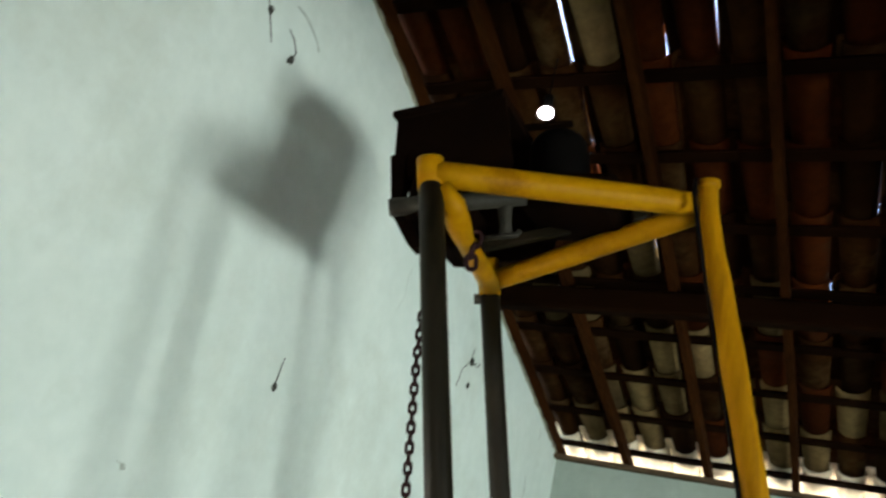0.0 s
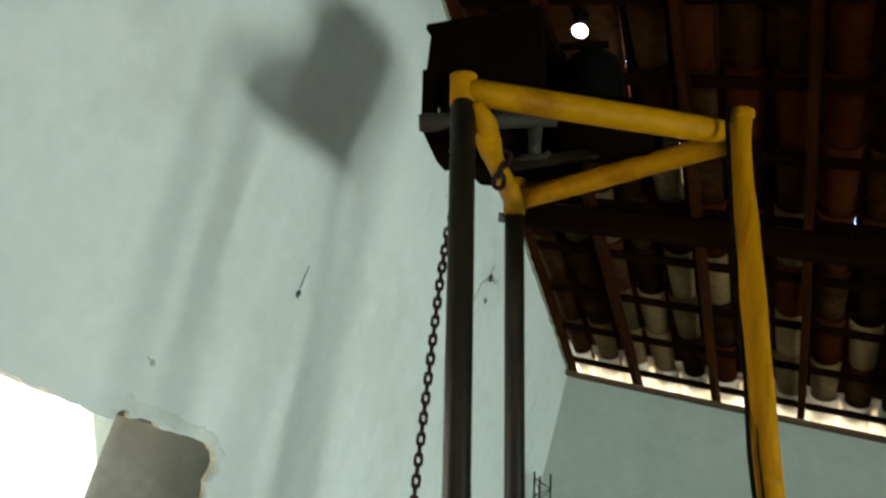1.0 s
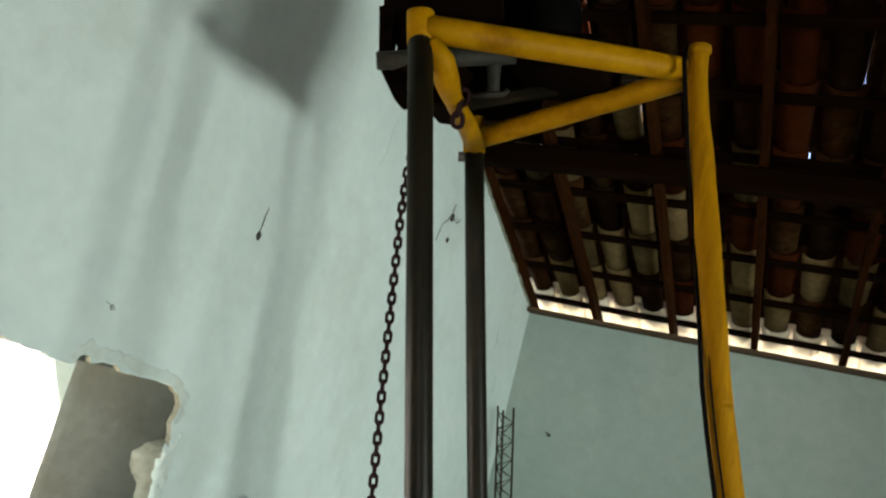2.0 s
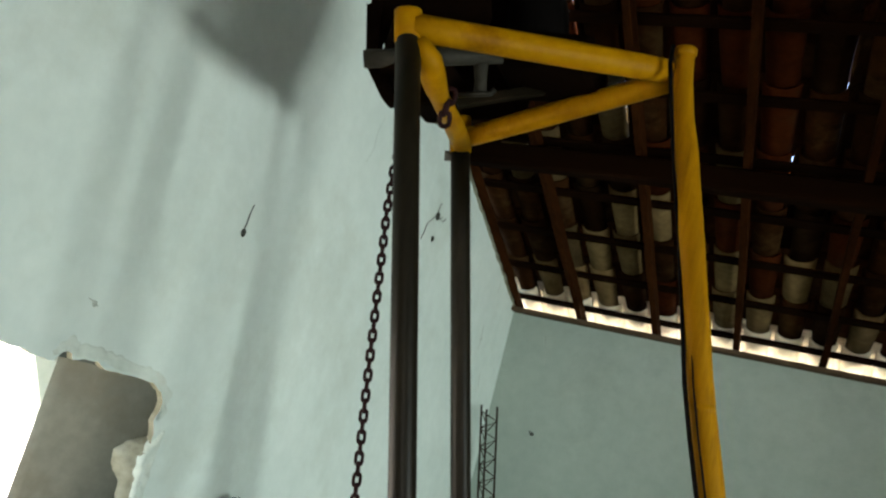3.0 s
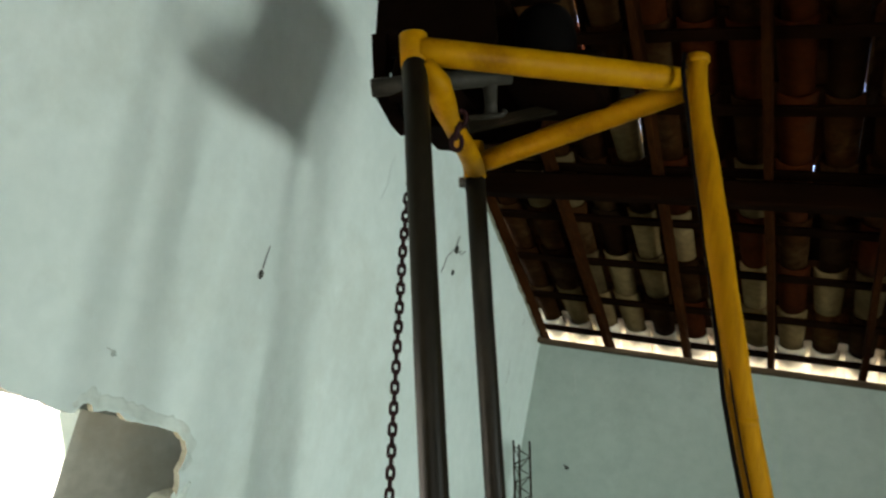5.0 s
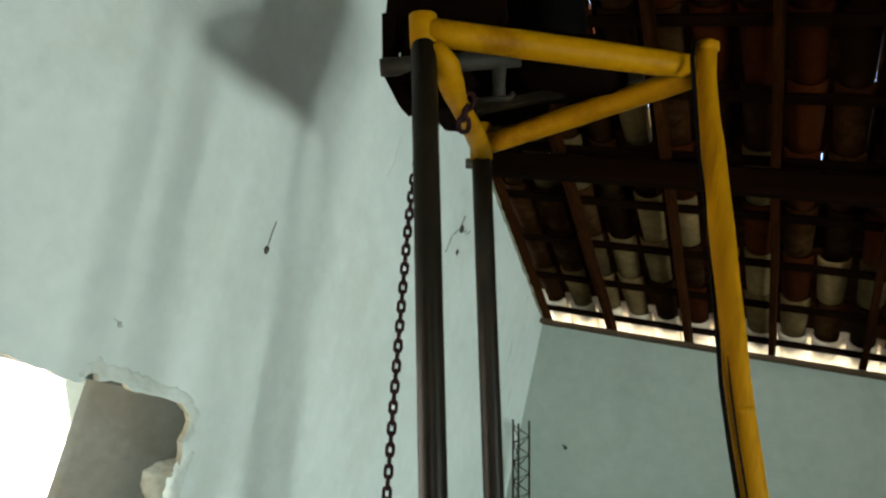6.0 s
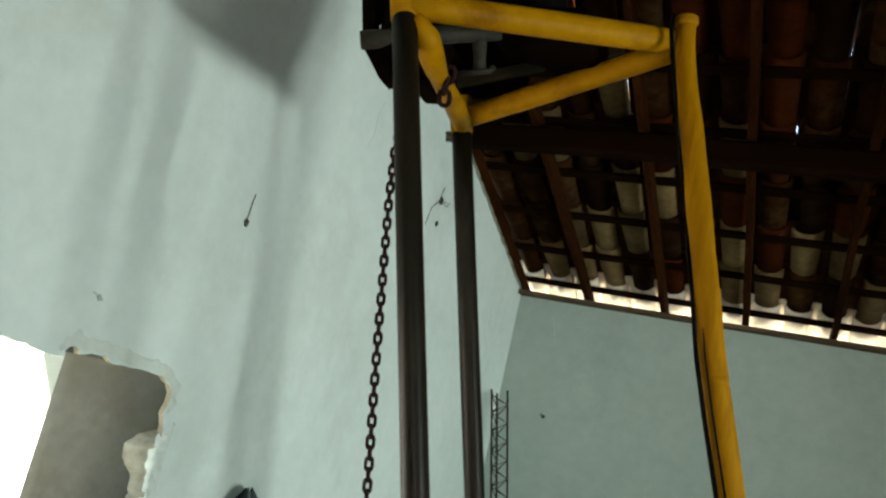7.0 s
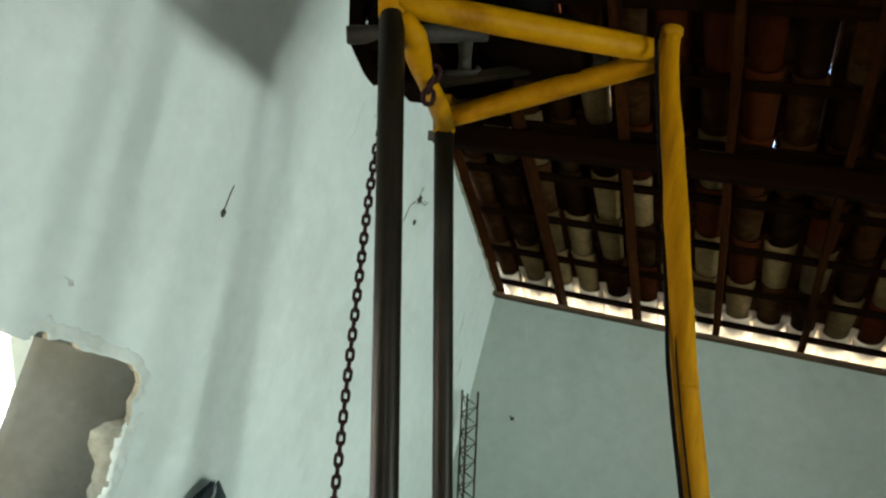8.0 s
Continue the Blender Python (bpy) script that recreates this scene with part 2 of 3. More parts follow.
bm = bmesh.new()
core_lo = [(SOUTH, SILL), (FAR, SILL), (FAR, 1.69), (-3.9, 1.545), (-3.75, HEAD), (JAMB_IN, HEAD), (JAMB_IN, SILL), (0.0, SILL), (0.0, roof_z(0, 0.09)), (RIDGE_Y, roof_z(RIDGE_Y, 0.09)), (SOUTH, roof_z(SOUTH, 0.09))]
rings = []
for i in range(13):
    x = -0.022 - 0.24 * (i / 12) ** 1.4
    jamb = JAMB_OUT + 0.69 * (x + 0.262) + 0.075 * max(0.0, (x + 0.15) / 0.128) ** 2.2
    rings.append([bm.verts.new((x, jamb if p[0] == JAMB_IN else p[0], p[1])) for p in core_lo])
bm.faces.new(rings[0])
bm.faces.new(rings[-1])
for lo, hi in zip(rings, rings[1:]):
    for k in range(len(lo)):
        f = bm.faces.new((lo[k], lo[(k + 1) % len(lo)], hi[(k + 1) % len(lo)], hi[k]))
        f.smooth = k == 5
box(bm, (-0.262, SOUTH, 0.0), (-0.022, 0.0, SILL))
wall_west = thing("wall_west", bm, RENDERING, "tall gable wall of grey mortared masonry with a broken-edged opening", "wall", "structure")
bm = bmesh.new()
edge = ragged([(FAR - 0.05, 1.67), (-4.2, 1.575), (-4.0, 1.548), (-3.87, 1.534), (-3.75, 1.516), (-3.69, 1.512), (-3.668, 1.545), (-3.64, 1.545), (-3.628, 1.528), (-3.532, 1.538), (-3.50, 1.522), (-3.42, 1.521), (-3.367, 1.519), (-3.285, 1.509), (-3.232, 1.489),
               (-3.212, 1.46), (-3.210, 1.43), (-3.226, 1.395), (-3.208, 1.36), (-3.205, 1.30), (-3.195, 1.24), (-3.185, 1.17), (-3.19, 0.9), (-3.20, SILL)], 0.018, 0.006, 3)
skin = [(SOUTH, SILL), (FAR - 0.05, SILL)] + edge + [(0.0, SILL), (0.0, roof_z(0, 0.085))] + [(RIDGE_Y, roof_z(RIDGE_Y, 0.085)), (SOUTH, roof_z(SOUTH, 0.085))]
prism(bm, skin, -0.022, 0.0, 0)
box(bm, (-0.022, SOUTH, 0.0), (0.0, 0.0, SILL))
bm.normal_update()
for f in bm.faces:
    f.material_index = 0 if abs(f.normal.x) > 0.9 else 1
part("plaster", bm, (LIMEWASH, LOOSE_PLASTER), wall_west, "pale mint limewashed plaster, stained and cracked")
# crumbled rim where the plaster has come off
bm = bmesh.new()
RIM_ROWS, RIM_COLS = 120, 16
RIM_EDGE = [(0.60, -3.262), (1.06, -3.268), (1.17, -3.274), (1.24, -3.300), (1.285, -3.309), (1.315, -3.292), (1.334, -3.268), (1.348, -3.240), (1.372, -3.214)]


def rim_inner(z):
    for (z0, y0), (z1, y1) in zip(RIM_EDGE, RIM_EDGE[1:]):
        if z <= z1:
            f = max(0.0, (z - z0) / (z1 - z0))
            return y0 + (y1 - y0) * f * f * (3 - 2 * f)
    return RIM_EDGE[-1][1]


grid = []
for i in range(RIM_ROWS + 1):
    z = 0.62 + 0.752 * i / RIM_ROWS
    inner = rim_inner(z) + 0.034 + 0.008 * noise.noise(Vector((z * 22, 0, 2))) + 0.005 * noise.noise(Vector((z * 75, 0, 2)))
    outer = -3.160 + 0.012 * noise.noise(Vector((z * 21, 4, 0)))
    row = [bm.verts.new((-0.095, inner + 0.002, z)), bm.verts.new((-0.078, inner - 0.001, z))]
    for j in range(RIM_COLS + 1):
        f = j / RIM_COLS
        y = inner + (outer - inner) * f
        lump = noise.noise(Vector((y * 38, z * 38, 7))) * 0.009 + noise.noise(Vector((y * 100, z * 100, 7))) * 0.005
        x = -0.068 + 0.072 * min(1.0, f * 2.0) ** 0.7 + lump * math.sin(math.pi * f) ** 0.7
        if j == RIM_COLS:
            x = -0.003
        row.append(bm.verts.new((x, y, z)))
    grid.append(row)
for r0, r1 in zip(grid, grid[1:]):
    for j in range(RIM_COLS + 2):
        f = bm.faces.new((r0[j], r0[j + 1], r1[j + 1], r1[j]))
        c = r0[j].co
        f.material_index = 1 if j > 8 + 3 * noise.noise(Vector((c.y * 30, c.z * 18, 4))) else 0
bm.faces.new(grid[-1])
part("crumbled_rim", bm, (LOOSE_PLASTER, PATCH), wall_west, "crumbled yellowish plaster rim", smooth=True)

# lumpy plaster patch round the broken corner
bm = bmesh.new()
PATH = [(-3.70, 1.528), (-3.66, 1.552), (-3.62, 1.540), (-3.53, 1.548), (-3.46, 1.532), (-3.367, 1.528), (-3.285, 1.518), (-3.226, 1.490), (-3.204, 1.44), (-3.214, 1.395)]
line = []
for (a, b), (c, d) in zip(PATH, PATH[1:]):
    for i in range(10):
        line.append((a + (c - a) * i / 10, b + (d - b) * i / 10))
grid = []
for i, (y, z) in enumerate(line):
    y0, z0 = line[max(i - 4, 0)]
    y1, z1 = line[min(i + 4, len(line) - 1)]
    along = Vector((y1 - y0, z1 - z0)).normalized()
    out = Vector((-along.y, along.x))
    taper = math.sin(math.pi * min(1.0, (i + 2) / 14) / 2) * math.sin(math.pi * min(1.0, (len(line) - i + 1) / 14) / 2)
    width = (0.034 + 0.022 * noise.noise(Vector((i * 0.21, 1, 8))) + 0.010 * noise.noise(Vector((i * 0.07, 5, 8)))) * taper + 0.006
    row = []
    for j in range(9):
        f = j / 8
        q = Vector((y, z)) + out * (width * f - 0.005 + 0.004 * noise.noise(Vector((i * 0.5, j, 3))))
        lump = 0.004 * noise.noise(Vector((q.x * 40, q.y * 40, 1))) + 0.002 * noise.noise(Vector((q.x * 120, q.y * 120, 1)))
        row.append(bm.verts.new((-0.002 if j == 8 else 0.001 + 0.004 * math.cos(f * math.pi / 2) + lump * math.cos(f * math.pi / 2), q.x, q.y)))
    grid.append(row)
for r0, r1 in zip(grid, grid[1:]):
    for j in range(8):
        bm.faces.new((r0[j], r0[j + 1], r1[j + 1], r1[j]))
part("plaster_patch", bm, PATCH, wall_west, "lumpy paler plaster patch round the broken corner", smooth=True)
bm = bmesh.new()
N_BEAD = 160
bead = [Vector((0.005 + 0.006 * noise.noise(Vector((i * 0.31, 0, 5))), -0.05 - 3.6 * i / N_BEAD, roof_z(-0.05 - 3.6 * i / N_BEAD) - 0.006 + 0.010 * noise.noise(Vector((i * 0.23, 3, 0))))) for i in range(N_BEAD + 1)]
tube(bm, bead, [0.0085 + 0.006 * noise.noise(Vector((i * 0.43, 9, 1))) + 0.004 * noise.noise(Vector((i * 1.1, 2, 1))) for i in range(N_BEAD + 1)], 9)
part("mortar_bead", bm, LOOSE_PLASTER, wall_west, "ragged mortar along the roof line")

# north wall under the eave
bm = bmesh.new()
box(bm, (-0.26, 0.0, 0.0), (EAST + 0.2, 0.2, EAVE + 0.006))
thing("wall_north", bm, LIMEWASH_SHADED, "low back wall in grey-green limewash, darkened for its shade", "wall", "structure")
# east wall with its window, an added light-blocking wall and the south wall
bm = bmesh.new()
E0, E1 = EAST, EAST + 0.2
W0, W1, W2, W3 = -5.50, -3.70, 1.04, 1.65
box(bm, (E0, SOUTH, 0), (E1, 0, W2))
box(bm, (E0, SOUTH, W2), (E1, W0, W3))
box(bm, (E0, W1, W2), (E1, 0, W3))
box(bm, (E0, -4.70, W2), (E1, -4.50, W3))
prism(bm, [(SOUTH, W3), (0, W3), (0, roof_z(0, 0.08)), (RIDGE_Y, roof_z(RIDGE_Y, 0.08)), (SOUTH, roof_z(SOUTH, 0.08))], E0, E1, 0)
thing("wall_east", bm, LIMEWASH_SHADED, "plain limewashed end wall with a window of two bays", "wall", "structure")
bm = bmesh.new()
# out of view; the gateway's head cuts window light off the roof
P0, P1, D0, D1, DOOR = 4.5, 4.66, -5.6, -2.5, 2.09
box(bm, (P0, SOUTH, 0), (P1, D0, DOOR))
box(bm, (P0, D1, 0), (P1, 0, DOOR))
prism(bm, [(SOUTH, DOOR), (0, DOOR), (0, roof_z(0, 0.0)), (RIDGE_Y, roof_z(RIDGE_Y, -0.16)), (SOUTH, roof_z(SOUTH, 0.0))], P0, P1, 0)
thing("wall_light_block", bm, LIMEWASH_SHADED, "unseen limewashed wall with a wide gateway, added to keep light off the roof", "wall", "structure")
bm = bmesh.new()
# unseen opening left in the wall to let in fill light for the shadows
box(bm, (-0.26, SOUTH - 0.2, 0), (2.5, SOUTH, EAVE + 0.11))
box(bm, (4.4, SOUTH - 0.2, 0), (EAST + 0.2, SOUTH, EAVE + 0.11))
box(bm, (2.5, SOUTH - 0.2, 2.3), (4.4, SOUTH, EAVE + 0.11))
thing("wall_south", bm, LIMEWASH_SHADED, "plain limewashed wall with an unseen opening added for fill light", "wall", "structure")

# wall plate
bm = bmesh.new()
beam(bm, (0.003, -0.03, EAVE + 0.014), (EAST, -0.03, EAVE + 0.014), 0.09, 0.030, bevel=0.004, wobble=0.006, pieces=40)
thing("wall_plate", bm, LIT_PLATE_WOOD, "thin brown timber wall plate on the back wall", "beam", "structure")

# ---- the roof ----
roof = empty("roof", "low-pitched tiled roof on dark rough rafters and battens", "roof", kind="structure")
UP = Vector((0, -1, PITCH)).normalized()
OUT = Vector((0, PITCH, 1)).normalized()
RAFTER_DEPTH, BATTEN = 0.085, 0.018
RAFTERS = [0.013] + [0.475 + 0.5 * i for i in range(12)]
for i, x in enumerate(RAFTERS):
    bm = bmesh.new()
    drift = -0.09 if i == 1 else 0.0
    a = Vector((x, 0.42, roof_z(0.42))) + OUT * RAFTER_DEPTH / 2
    b = Vector((x + drift, RIDGE_Y, roof_z(RIDGE_Y))) + OUT * RAFTER_DEPTH / 2
    beam(bm, a, b, 0.037 if i else 0.022, RAFTER_DEPTH, up=OUT, wobble=0.008 if i else 0.0, pieces=18, seed=i)
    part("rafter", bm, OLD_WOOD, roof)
GAUGE, COLUMN, FIRST_PAN = 0.39, 0.19, 0.055
ROWS_UP = 12
for k in range(-1, ROWS_UP):
    y = -0.02 - GAUGE * k
    bm = bmesh.new()
    c = Vector((0, y, roof_z(y))) + OUT * (RAFTER_DEPTH + BATTEN / 2)
    beam(bm, c + Vector((0.003, 0, 0)), c + Vector((EAST, 0, 0)), 0.058, BATTEN, up=OUT, bevel=0.003, wobble=0.005, pieces=30, seed=k + 40)
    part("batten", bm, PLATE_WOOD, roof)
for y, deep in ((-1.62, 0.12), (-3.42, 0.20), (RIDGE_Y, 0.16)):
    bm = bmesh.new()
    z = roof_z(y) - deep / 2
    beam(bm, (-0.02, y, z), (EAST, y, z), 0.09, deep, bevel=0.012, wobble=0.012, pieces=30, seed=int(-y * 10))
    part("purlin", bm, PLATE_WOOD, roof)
# the far slope, behind the camera
bm = bmesh.new()
prism(bm, [(RIDGE_Y, roof_z(RIDGE_Y, 0.16)), (RIDGE_Y, roof_z(RIDGE_Y, 0.10)), (SOUTH - 0.4, roof_z(SOUTH - 0.4, 0.10)), (SOUTH - 0.4, roof_z(SOUTH - 0.4, 0.16))], -0.3, EAST + 0.3, 0)
part("far_slope", bm, CLAY, roof)


def tile_mesh(name, wide, narrow, length, rise, hollow_up, mats):
    """A half-round clay tile along +y (up the slope), with its own thickness."""
    bm = bmesh.new()
    seg, thick, rows = 8, 0.012, 3
    skins = []
    for off in (0.0, thick):
        grid = []
        for j in range(rows + 1):
            f = j / rows
            w = (wide * f + narrow * (1 - f)) / 2 if hollow_up else (narrow * f + wide * (1 - f)) / 2
            ring = []
            for i in range(seg + 1):
                a = math.pi * (0.04 + 0.92 * i / seg)
                x, z = math.cos(a) * (w + (off if not hollow_up else -off)), math.sin(a) * (rise + (off if not hollow_up else -off))
                ring.append(bm.verts.new((x, f * length, rise - z if hollow_up else z)))
            grid.append(ring)
        skins.append(grid)
    for s in skins:
        for r0, r1 in zip(s, s[1:]):
            for i in range(seg):
                bm.faces.new((r0[i], r0[i + 1], r1[i + 1], r1[i]))
    A, B = skins
    for j in (0, rows):
        for i in range(seg):
            bm.faces.new((A[j][i], A[j][i + 1], B[j][i + 1], B[j][i]))
    for i in (0, seg):
        for j in range(rows):
            bm.faces.new((A[j][i], A[j + 1][i], B[j + 1][i], B[j][i]))
    return to_mesh(name, bm, mats, True)


LENGTH = 0.50
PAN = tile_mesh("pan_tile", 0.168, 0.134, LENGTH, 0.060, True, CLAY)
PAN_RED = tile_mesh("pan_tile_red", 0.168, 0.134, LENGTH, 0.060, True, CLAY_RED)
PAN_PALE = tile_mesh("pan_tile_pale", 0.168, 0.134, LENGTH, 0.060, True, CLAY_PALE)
PAN_EAVE_LIT = tile_mesh("pan_tile_eave_lit", 0.168, 0.134, LENGTH, 0.060, True, CLAY_EAVE_LIT)
COVER_EAVE_LIT = tile_mesh("cover_tile_eave_lit", 0.155, 0.125, LENGTH, 0.058, False, CLAY_EAVE_LIT)
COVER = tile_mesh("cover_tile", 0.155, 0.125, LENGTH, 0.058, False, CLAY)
SLOPE = Matrix((Vector((1, 0, 0)), UP, OUT)).transposed().to_4x4()
# joints between the pans where a cover has slipped away and daylight shows: joint, row
SLIPPED = {(3, 7), (3, 6), (3, 5), (5, 7), (5, 6), (6, 7), (8, 7), (4, 4), (4, 3), (1, 3), (8, 3), (9, 5), (9, 4), (1, 6)}
rng = random.Random(11)
near, rest = [], {"pan_tile": [], "cover_tile": []}
for row in range(-1, ROWS_UP):
    for col in range(-1, 34):
        x = FIRST_PAN + COLUMN * col
        y = 0.02 - GAUGE * row
        z = roof_z(y)
        # pans lie on the battens; each tail rests inside the head of the tile below
        at = Vector((x + rng.uniform(-0.005, 0.005), y + rng.uniform(-0.02, 0.02), z)) + OUT * (RAFTER_DEPTH + BATTEN + 0.016 + rng.uniform(0, 0.004))
        m = Matrix.Translation(at) @ SLOPE @ pose(0, 0, 0, -1.9, rng.uniform(-3, 3), rng.uniform(-1.0, 1.0))
        # pale pans crowd the lowest rows: eave light put into the tile mix
        pan = PAN_EAVE_LIT if row < 0 else rng.choices((PAN_RED, PAN_PALE, PAN), (0.2, 0.55 if row < 2 else 0.16 if row < 4 else 0.04, 0.25 if row < 2 else 0.66))[0]
        if col < 0:
            pass
        elif col < 15 and row < 10:
            near.append(("pan_tile", pan, m))
        else:
            rest["pan_tile"].append((PAN, m))
        shift = 0.0
        if (col, row) in SLIPPED:
            shift = {3: 0.0612, 5: 0.0665, 6: 0.0655, 8: 0.0545, 9: 0.0598}.get(col, 0.0607) + rng.uniform(-0.0008, 0.0008)
        at = Vector((x + COLUMN / 2 + shift + rng.uniform(-0.003, 0.003), y + rng.uniform(-0.02, 0.02), z)) + OUT * (RAFTER_DEPTH + BATTEN + 0.050)
        m = Matrix.Translation(at) @ SLOPE @ pose(0, 0, 0, -1.9, rng.uniform(-2, 2), rng.uniform(-0.7, 0.7))
        if col < 15 and row < 10:
            near.append(("cover_tile", COVER_EAVE_LIT if row < 0 else COVER, m))
        else:
            rest["cover_tile"].append((COVER, m))
for name, me, m in near:
    ob = new(name, me)
    ob.parent = roof
    ob.matrix_basis = m
for name, list_of in rest.items():
    verts, faces = [], []
    for me, m in list_of:
        n = len(verts)
        verts += [tuple(m @ v.co) for v in me.vertices]
        faces += [tuple(n + i for i in p.vertices) for p in me.polygons]
    me = bpy.data.meshes.new(name + "s_beyond")
    me.from_pydata(verts, [], faces)
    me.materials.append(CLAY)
    me.polygons.foreach_set("use_smooth", [True] * len(me.polygons))
    ob = new(name + "s_beyond", me)
    ob.parent = roof
    tagged(ob, kind="stuff")

# stand-in for a pale thing beyond the broken opening; its slope follows the glare
bm = bmesh.new()
prism(bm, [(-2.68, 2.3), (-2.665, 1.45), (-2.50, 1.18), (-2.40, -0.16), (-1.6, -0.16), (-1.6, 2.3)], -1.25, -1.2, 0)
thing("outside_standin", bm, PALE_STANDIN, "pale green stand-in shape outside the broken opening", "wall", "structure")

# ---- the tripod ----
F_TOP, F_COL, F_LOW = Vector((0.859, -3.869, 2.512)), Vector((0.871, -3.845, 2.436)), Vector((1.112, -3.748, 1.451))
B_TOP, B_COL, B_LOW = Vector((0.757, -3.235, 2.533)), Vector((0.775, -3.201, 2.426)), Vector((0.985, -3.015, 1.433))


def to_floor(a, b, z=0.0):
    return a + (b - a) * ((z - a.z) / (b.z - a.z))


tripod = empty("hoist_tripod", "pipe tripod with yellow triangular head and dark steel legs", "tripod", (1.4, -3.4, 0))


def pipe_between(a, b, n):
    return [a.lerp(b, i / n) for i in range(n + 1)]


for a, b, low, r in ((F_TOP, F_COL, F_LOW, 0.0325), (B_TOP, B_COL, B_LOW, 0.0335)):
    top = b + (a - b) * 0.3
    bm = bmesh.new()
    tube(bm, pipe_between(top, to_floor(top, low), 10), 0.0300, 28)
    leg = part("leg", bm, PIPE_STEEL, tripod, "dull dark steel pipe leg", smooth=True)
    bm = bmesh.new()
    ax = (b - a).normalized()
    tube(bm, [a, a + ax * 0.004, b - ax * 0.003, b], [r - 0.004, r, r, r - 0.002], 28)
    part("sleeve", bm, YELLOW, leg, "yellow painted sleeve", smooth=True)
# third leg: a bent yellow pipe
bm = bmesh.new()
R_PTS = [Vector(p) for p in ((1.418, -3.413, 2.702), (1.437, -3.40, 2.565), (1.482, -3.392, 2.384), (1.551, -3.386, 2.101), (1.617, -3.384, 1.836), (1.679, -3.382, 1.618))]
R_PTS.append(to_floor(R_PTS[-2], R_PTS[-1]))
smooth_pts = []
for i in range(len(R_PTS) - 1):
    for j in range(6):
        f = j / 6
        p0, p1, p2, p3 = R_PTS[max(i - 1, 0)], R_PTS[i], R_PTS[i + 1], R_PTS[min(i + 2, len(R_PTS) - 1)]
        smooth_pts.append(0.5 * ((2 * p1) + (p2 - p0) * f + (2 * p0 - 5 * p1 + 4 * p2 - p3) * f * f + (3 * p1 - p0 - 3 * p2 + p3) * f ** 3))
smooth_pts.append(R_PTS[-1])
tube(bm, smooth_pts, [0.0235 + 0.0078 * min(1, i / 14) + 0.0008 * math.sin(i * 1.3) for i in range(len(smooth_pts))], 28)
yellow_leg = part("leg", bm, YELLOW_WORN, tripod, "bent pipe leg in worn yellow paint", smooth=True)
bm = bmesh.new()
ax = (R_PTS[1] - R_PTS[0]).normalized()
tube(bm, [R_PTS[0] - ax * 0.004, R_PTS[0], R_PTS[0] + ax * 0.014, R_PTS[0] + ax * 0.02], [0.026, 0.031, 0.031, 0.0272], 28)
part("collar", bm, YELLOW_WORN, yellow_leg, smooth=True)
# head bars
bm = bmesh.new()
a, b = Vector((0.872, -3.855, 2.474)), Vector((1.388, -3.398, 2.646))
tube(bm, pipe_between(a, b, 8), [0.033, 0.033, 0.0335, 0.034, 0.034, 0.034, 0.0335, 0.033, 0.030], 28)
part("head_bar", bm, YELLOW, tripod, smooth=True)
bm = bmesh.new()
a, b = Vector((0.775, -3.218, 2.466)), Vector((1.390, -3.378, 2.628))
tube(bm, pipe_between(a, b, 8), [0.030, 0.031, 0.0315, 0.032, 0.032, 0.031, 0.031, 0.031, 0.029], 28)
part("head_bar", bm, YELLOW, tripod, smooth=True)
bm = bmesh.new()
DENTED = [(0.888, -3.842, 2.446), (0.918, -3.805, 2.414), (0.899, -3.725, 2.407), (0.888, -3.678, 2.406), (0.877, -3.63, 2.407), (0.857, -3.526, 2.414), (0.826, -3.393, 2.429), (0.778, -3.213, 2.450)]
tube(bm, [Vector(p) for p in DENTED], [0.026, 0.031, 0.0315, 0.0285, 0.0245, 0.0262, 0.0295, 0.031], 28)
part("head_bar", bm, YELLOW, tripod, "dented yellow pipe bar", smooth=True)
# lug below the rear sleeve
bm = bmesh.new()
tube(bm, [B_COL + Vector((-0.045, -0.01, -0.018)), B_COL + Vector((-0.018, 0, -0.012))], 0.016, 12)
part("lug", bm, GREY_STEEL, tripod, "small grey steel lug")
# rubber cable tied down the yellow leg
bm = bmesh.new()
C_PTS = [Vector(p) for p in ((1.390, -3.435, 2.70), (1.397, -3.462, 2.64), (1.412, -3.450, 2.565), (1.433, -3.429, 2.468), (1.450, -3.413, 2.385), (1.496, -3.398, 2.203), (1.542, -3.402, 2.01), (1.579, -3.411, 1.851), (1.614, -3.411, 1.729), (1.651, -3.411, 1.61))]
C_PTS.append(to_floor(C_PTS[-2], C_PTS[-1], 0.02))
tube(bm, C_PTS, [0.006, 0.006, 0.006, 0.005, 0.004, 0.004, 0.005, 0.0055, 0.0055, 0.0055, 0.0055], 10)
part("cable", bm, RUBBER, yellow_leg, "black rubber cable along the yellow leg", smooth=True)
bm = bmesh.new()
tube(bm, [p + Vector((0.020, -0.004 - 0.004 * (i > 1), 0)) for i, p in enumerate(C_PTS[6:])], [0.001, 0.0022, 0.0026, 0.0026, 0.0026], 8)
part("thin_cable", bm, RUBBER, yellow_leg, "thin dark wire beside the cable", smooth=True)

# ---- the winch on the tripod's head ----
winch = empty("winch", "dark rusty winch housing with a pipe axle on the tripod head", "winch", (0.8, -3.4, 2.4))
bm = bmesh.new()
face = [(0.566, 2.765), (0.557, 2.810), (0.884, 2.866), (0.950, 2.65), (0.945, 2.63), (0.598, 2.60)]
prism(bm, face, -3.62, -3.606, 1)
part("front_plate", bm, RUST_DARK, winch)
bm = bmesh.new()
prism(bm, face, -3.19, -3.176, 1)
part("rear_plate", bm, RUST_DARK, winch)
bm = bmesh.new()
